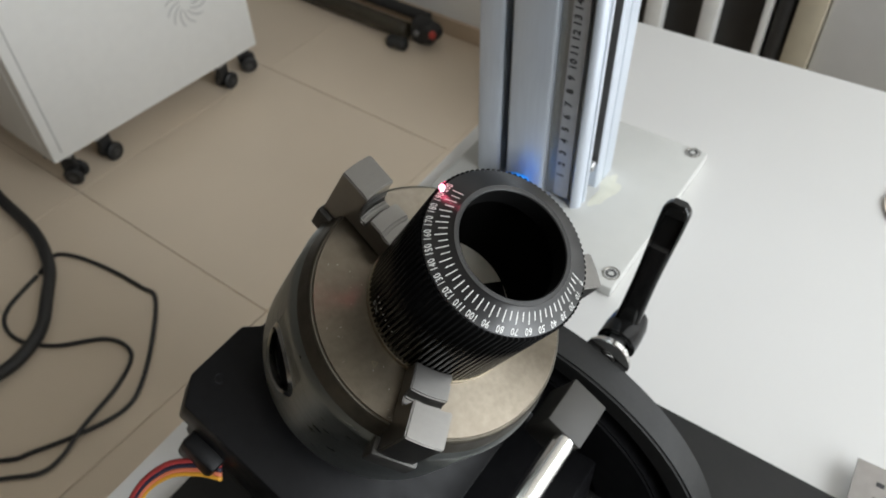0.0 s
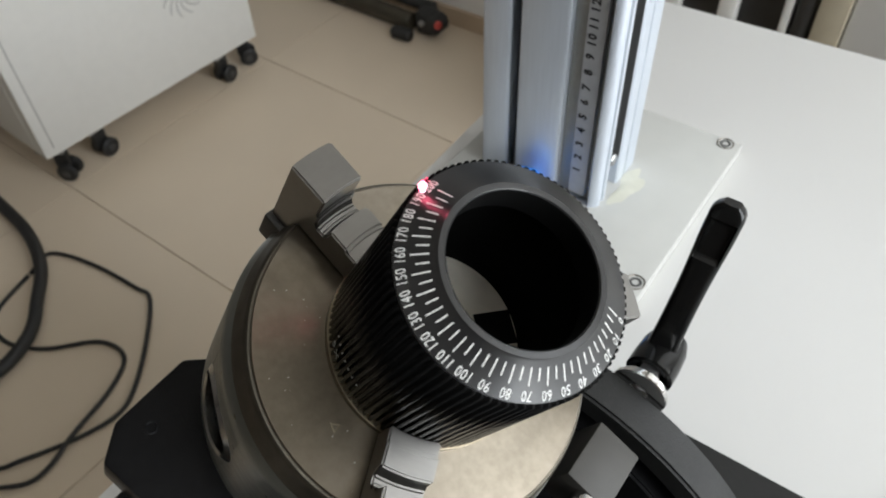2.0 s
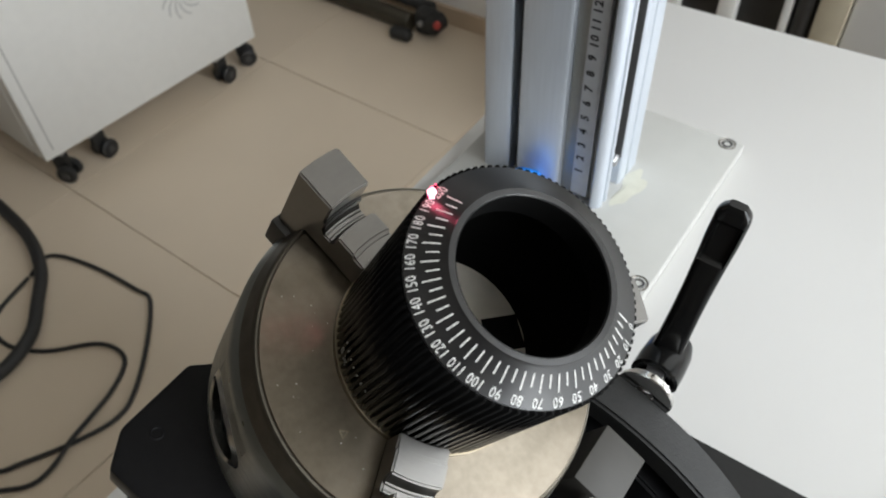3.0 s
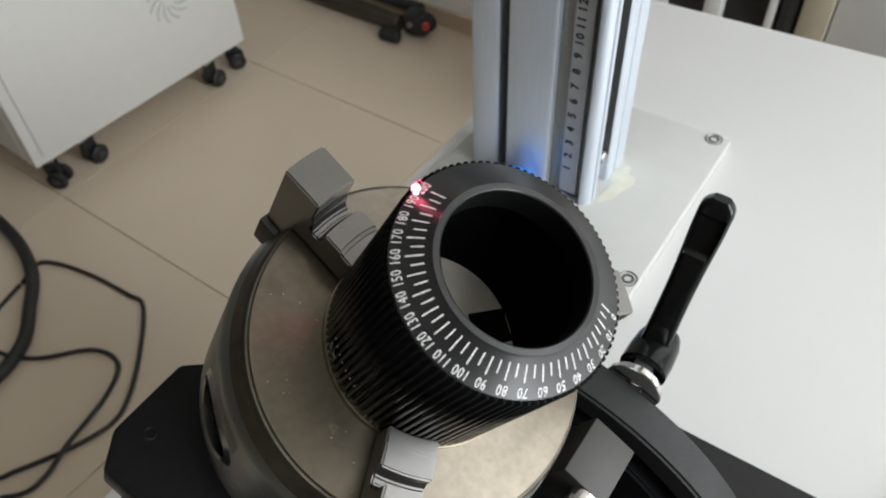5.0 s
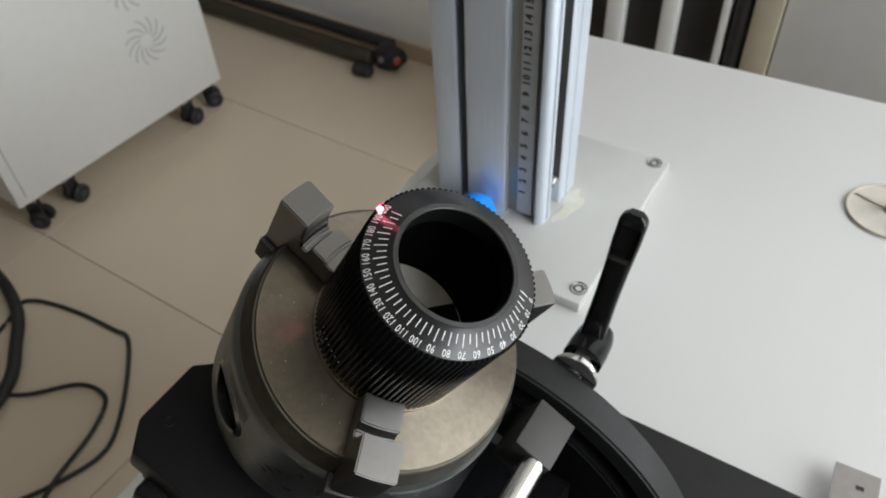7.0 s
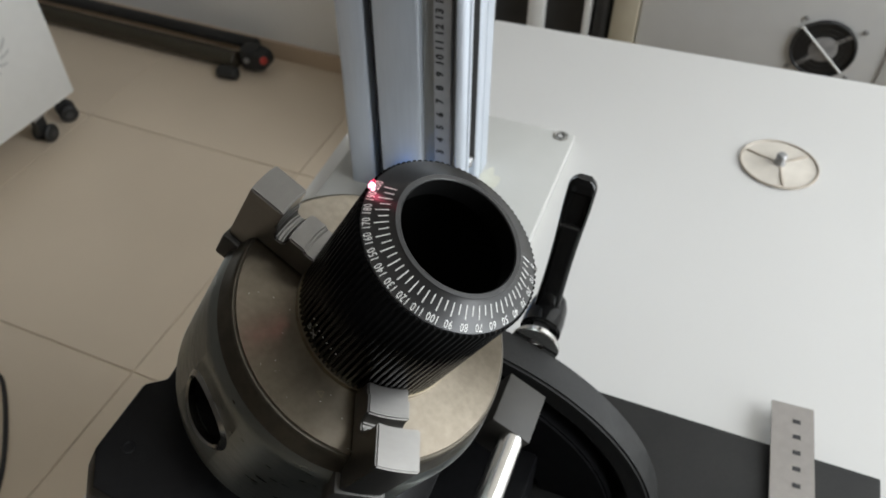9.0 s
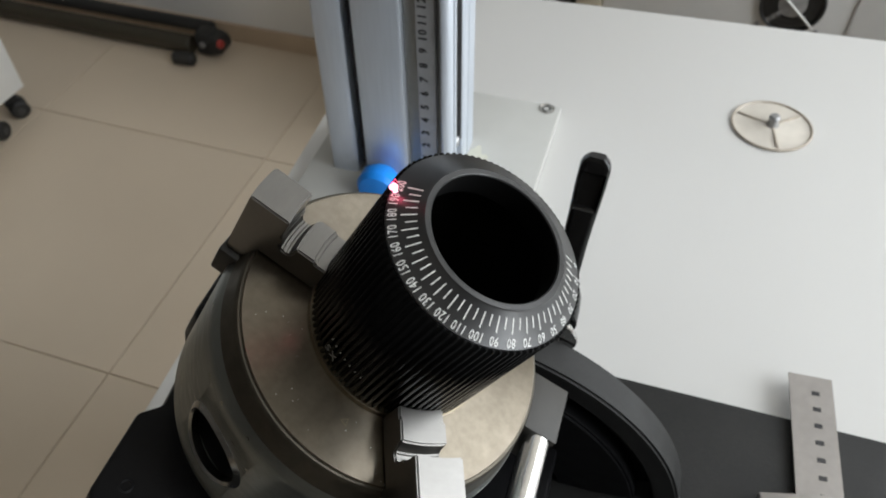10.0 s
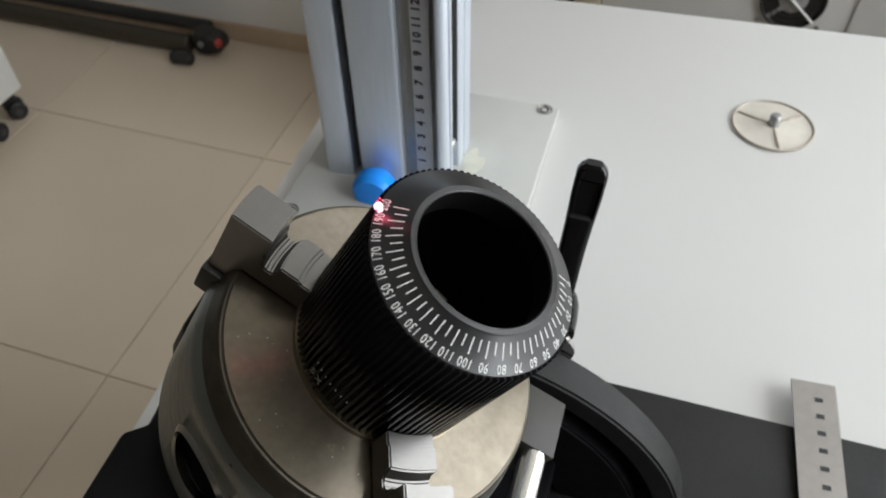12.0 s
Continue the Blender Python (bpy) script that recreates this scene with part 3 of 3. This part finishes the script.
part("stud", boxed(-.0036, .0036, -.0036, .0036, .0010, .0120, .0004), M_GREYMETAL, lever, "square steel stud", LV)


def lever_handle(a, b):
    """Flat rounded bar from a to b with a thumb recess near its end."""
    bm = bmesh.new()
    d = (b - a).normalized()
    wide = Vector((1, .1, 0)).cross(d).cross(d).normalized()
    thick = d.cross(wide)
    if thick.z < 0:
        thick = -thick
    n, rows, prev = 40, 44, None
    for i in range(rows + 1):
        f = i / rows
        c = a.lerp(b, f)
        w = .0060 - .0007 * math.sin(math.pi * min(f * 1.25, 1)) + .0002 * f
        h = .0046 - .0006 * f
        end = max(0.0, (f - .93) / .07)
        k = math.sqrt(max(1 - .75 * end * end, 0))
        cur = []
        for q in (2 * math.pi * (j + .5) / n for j in range(n)):
            u = math.copysign(abs(math.cos(q)) ** .45, math.cos(q))
            v = math.copysign(abs(math.sin(q)) ** .45, math.sin(q))
            if .68 < f < .90 and v > 0 and abs(u) < .80:
                v -= .55
            cur.append(bm.verts.new(c + wide * w * k * u + thick * h * (.5 + .5 * k) * v))
        if prev:
            for j in range(n):
                bm.faces.new((prev[j], prev[(j + 1) % n], cur[(j + 1) % n], cur[j]))
        else:
            bm.faces.new(cur[::-1])
        prev = cur
    bm.faces.new(prev)
    bmesh.ops.recalc_face_normals(bm, faces=bm.faces)
    return bm


part("handle", lever_handle(Vector((.1066, -.1385, .1000)), Vector((.1114, -.1178, .1642))), M_LEVER, lever, "flat black handle with a thumb recess")

M_SQUARE = material("dull_steel", (0.32, 0.30, 0.285), 0.45, 0.8, 200, 0.05, 0.1, 900, 0.1, 60)
square = thing("steel_square", "thin steel square rule overhanging the black base plate", "ruler", pose(0, 0, 0.0082))
part("blade", boxed(-.0005, .0215, -.145, 0, 0, .0012, 0, pose(.2300, -.0808, 0, 0, 0, 3.2)), M_SQUARE, square, "satin steel blade")
part("stock", boxed(-.033, .001, -.0835, -.0715, 0.0014, .006, .0005, pose(.2300, -.0808, 0, 0, 0, 14)), M_SQUARE, square, "short steel arm")
for k in range(9):
    part("mark", boxed(.0105, .0145, -.012 - .0098 * k, -.0095 - .0098 * k, .0012, .0014, 0, pose(.2300, -.0808, 0, 0, 0, 3.2)), M_INK, square)

disc = thing("round_cap", "smoked plastic round cap with a central pin on the table", "cap", pose(.2185, .1450, 0))
part("cup", lathe([(0, .0004), (.0272, .0004), (.0272, .0012), (.012, .0014), (.010, .0020), (0, .0022)], 64), M_AMBER, disc)
part("rim", lathe([(.0274, .0003), (.0287, .0003), (.0291, .0012), (.0288, .0022), (.0280, .0023), (.0274, .0016)], 72, True), M_CAPRIM, disc, "thin brown rim")
for k in range(3):
    part("rib", boxed(.004, .026, -.0008, .0008, .0012, .0026, .0003, pose(0, 0, 0, 0, 0, 120 * k + 40)), M_CAPRIM, disc)
part("pin", lathe([(0, .002), (.0045, .002), (.0036, .0045), (.0034, .0075), (.0042, .0085), (.0030, .0105), (0, .011)], 24), M_GREYMETAL, disc, "small grey pin")


# ---- things beyond the table ----
mach = thing("grey_machine_case", "light grey machine case with a round cooling fan", "machine", ROOM @ pose(0, 0, 0))
part("case", boxed(.0145, .95, .79, 1.16, H + .02, .35, .004), M_MACH, mach, "light grey painted case")
part("cover", boxed(.3755, .949, .786, .7895, H + .025, .345, .001), M_MACH, mach, "grey removable cover")
part("foot_rail", boxed(.05, .93, .81, 1.15, H, H + .02), M_RUBBER, mach)
fan = part("fan", lathe([(.042, 0), (.0460, 0), (.0460, .006), (.0435, .007), (.042, .004)], 64, True), M_RUBBER, mach, "black round fan opening", pose(.290, .789, -.242, 90, 0, 0))
part("fan_well", lathe([(0, .0004), (.042, .0004), (.042, .001), (0, .001)], 48, True), M_PANEL, fan)
part("fan_hub", lathe([(0, .001), (.020, .001), (.020, .0035), (.018, .0042), (0, .0042)], 40), M_FAN, fan, "grey fan motor hub")
for q in (43, 227):
    part("strut", boxed(.018, .0425, -.0035, .0035, .002, .0042, 0, pose(0, 0, 0, 0, 0, q)), M_FAN, fan)
for r in (.026, .034):
    part("guard_ring", lathe([(r, .0046), (r + .0010, .0046), (r + .0010, .0056), (r, .0056)], 48, True), M_RUBBER, fan)
part("guard_wire", rod((.050 * math.cos(2.44), .050 * math.sin(2.44), .0075), (-.046 * math.cos(2.44), -.046 * math.sin(2.44), .0075), .0017, 12), M_POST, fan, "pale diagonal guard wire")
for x, y in ((-.036, .042), (.047, .036), (-.04, -.04), (.045, -.04)):
    part("fan_screw", lathe([(0, 0), (.004, 0), (.003, .002), (0, .0025)], 16), M_GREYMETAL, fan, "", pose(x, y, .0005))

rack = thing("slatted_screen", "black panelled screen with narrow white uprights", "screen", ROOM @ pose(0, 0, 0))
part("panel", boxed(-.36, .024, .812, .84, H, .25), M_PANEL, rack, "black glossy panel")
for x0, x1 in ((-.2626, -.2328), (-.1692, -.1425), (-.0751, -.0631)):
    part("upright", boxed(x0, x1, .788, .811, H, .25, .002), M_POST, rack)
part("tube", rod((-.044, .797, H), (-.044, .797, .25), .014, 24), M_RUBBER, rack, "black round tube")
part("edge_strip", boxed(-.0275, .0128, .780, .811, H, .25, .002), M_BEIGE, rack, "beige edge strip")


# ---- cabinet on casters ----
CAB = pose(-1.283, 0.19, H, 0, 0, -3.2)
cab = thing("white_cabinet", "white sheet-metal cabinet on four black casters", "cabinet", CAB)
part("body", boxed(-.50, 0, -.008, .583, .09, .80, .004), M_CAB, cab, "white powder-coated body")
part("seam", boxed(.0002, .0012, .014, .017, .11, .79), M_SEAM, cab)
part("side_panel", boxed(-.47, -.03, -.0102, -.0082, .12, .77, .001), M_CAB, cab)


def swirl(y, z, r):
    bm = bmesh.new()
    for k in range(12):
        prev = None
        for i in range(7):
            f = i / 6
            a = 2 * math.pi * k / 12 + .75 * f
            rr = r * (.30 + .70 * f)
            wd = r * .075 * (0.5 + 1.2 * f - .9 * f * f)
            c, s = math.cos(a), math.sin(a)
            cur = [bm.verts.new((.0012, y + rr * c - wd * s, z + rr * s + wd * c)), bm.verts.new((.0012, y + rr * c + wd * s, z + rr * s - wd * c))]
            if prev:
                bm.faces.new((prev[0], prev[1], cur[1], cur[0]))
            prev = cur
    bmesh.ops.recalc_face_normals(bm, faces=bm.faces)
    bmesh.ops.solidify(bm, geom=list(bm.faces), thickness=.0008)
    return bm


for y, z in ((.415, .285), (.415, .42)):
    part("vent", swirl(y, z, .055), M_VENT, cab, "swirl of curved vent slots")


def caster(x, y, turn):
    c = part("caster", boxed(-.03, .03, -.026, .026, .083, .0898, .001), M_GREYMETAL, cab, "black twin-wheel caster", pose(x, y, 0, 0, 0, turn))
    part("fork", boxed(-.012, .02, -.008, .008, .03, .0828, .002), M_RUBBER, c)
    for s in (-1, 1):
        part("wheel", lathe([(0, -.007), (.014, -.007), (.016, -.0075), (.020, -.006), (.0225, -.003), (.0225, .003), (.020, .006), (.016, .0075), (.014, .007), (0, .007)], 32), M_RUBBER, c, "", pose(.012, s * .0155, .0227, 90, 0, 0))
        part("hub_cap", lathe([(0, -.0012), (.008, -.0010), (.009, 0)], 20), M_DARKSTEEL, c, "dull hub cap", pose(.012, s * .0240, .0227, 90 * s, 0, 0))


for x, y, t in ((-0.040, 0.030, 35), (-0.035, 0.121, 100), (-0.033, 0.478, 100), (-0.056, 0.567, 60)):
    caster(x, y, t)


# ---- tripod lying along the wall ----
tri = thing("folded_tripod", "folded dark tripod lying on the floor along the wall", "tripod", pose(0.035, 0.012, H))
part("leg", rod((-1.95, 1.125, .027), (-1.06, 1.105, .027), .024, 20, .003), M_OLIVE, tri, "dark olive leg")
part("leg", rod((-1.95, 1.150, .070), (-1.01, 1.140, .066), .016, 20, .003), M_RUBBER, tri)
part("clamp", boxed(-1.042, -.985, 1.085, 1.140, .010, .078, .016), M_RUBBER, tri)
part("hinge", rod((-.984, 1.084, .045), (-.984, 1.136, .045), .026, 24, .006), M_RUBBER, tri)
part("knob", rod((-1.088, 1.052, .019), (-1.030, 1.058, .019), .018, 20, .006), M_RUBBER, tri)
part("bolt", rod((-1.012, 1.075, .050), (-1.012, 1.086, .050), .008, 12, .002), M_GREYMETAL, tri, "dull steel bolt")
part("button", rod((-.970, 1.090, .056), (-.957, 1.088, .056), .011, 20, .003), M_RED, tri, "small red button")


# ---- cables on the floor ----
def on_floor(name, pts, r, mat, label, category):
    ob = part(name, tube([(x, y, H + z) for x, y, z in pts], r, 12, 8), mat)
    return tagged(ob, label, category)


on_floor("black_hose", [(-1.95, .10, .014), (-1.60, .11, .014), (-1.387, .078, .016), (-1.229, .056, .018), (-1.12, .015, .018), (-1.05, -.04, .018), (-.985, -.105, .018), (-.965, -.195, .018), (-1.02, -.29, .016), (-1.2, -.36, .014)], .0125, M_RUBBER, "thick black ribbed hose curving over the tile floor", "hose")
on_floor("black_cable", [(-1.131, -.006, .0045), (-1.15, .04, .0045), (-1.1146, .0648, .0045), (-1.026, .0825, .0045), (-.927, .0885, .0045), (-.8817, .086, .0045), (-.806, .0146, .0045), (-.7435, -.065, .0045), (-.7265, -.117, .0045), (-.7473, -.185, .0055), (-.788, -.258, .0045), (-.814, -.295, .0045), (-.92, -.37, .0045), (-1.1, -.42, .0045)], .0042, M_RUBBER, "thin black cable looped on the tile floor", "cable")
on_floor("black_cable", [(-1.131, -.012, .0045), (-1.1044, -.096, .0045), (-1.065, -.1285, .0045), (-1.008, -.130, .0045), (-.9457, -.099, .0045), (-.878, -.034, .0045), (-.814, -.030, .0045), (-.778, -.088, .0045), (-.752, -.182, .0125), (-.739, -.2375, .0065), (-.7457, -.277, .0045), (-.79, -.32, .0045), (-.88, -.41, .0045), (-1.0, -.5, .0045)], .0042, M_RUBBER, "thin black cable looped on the tile floor", "cable")

ribbon = thing("ribbon_wires", "red, black, orange and yellow wires hanging from the connector", "wires", pose(0, 0, 0))
for i, mw in enumerate(M_WIRES):
    o = .0026 * i
    part("wire", tube([(.004, -.300 - o * .3, .104 - o), (-.0067, -.304 - o * .3, .103 - o), (-.020, -.312 - o * .2, .097 - o), (-.032, -.324, .080 - o), (-.040, -.338, .050 - o), (-.043, -.350, .0085)], .00115, 8, 6), mw, ribbon)


# ---- floor tiles ----
tm = bpy.data.meshes.new("tile")
tb = boxed(-.2990, .2990, -.2990, .2990, -.006, 0, .0007)
tb.to_mesh(tm)
tb.free()
tm.materials.append(M_TILE)
TX, TY = -0.6755, 0.1875
inv = ROOM.inverted() @ Vector((TX, TY, 0))
cut = bpy.data.meshes.new("tile")
ytop = Y1 - .0035 - (inv.y + .6 + .0015)
tb = boxed(-.2990, .2990, 0, ytop, -.006, 0, .0008)
tb.to_mesh(cut)
tb.free()
cut.materials.append(M_TILE)
for i in range(-5, 4):
    cx = inv.x + .3 + .6 * i
    if cx + .3 > X1 or cx - .3 < X0:
        continue
    for j in range(-6, 1):
        shared("tile", tm, floor, pose(cx, inv.y + .3 + .6 * j, H))
    shared("tile", cut, floor, pose(cx, inv.y + .6 + .0015, H))
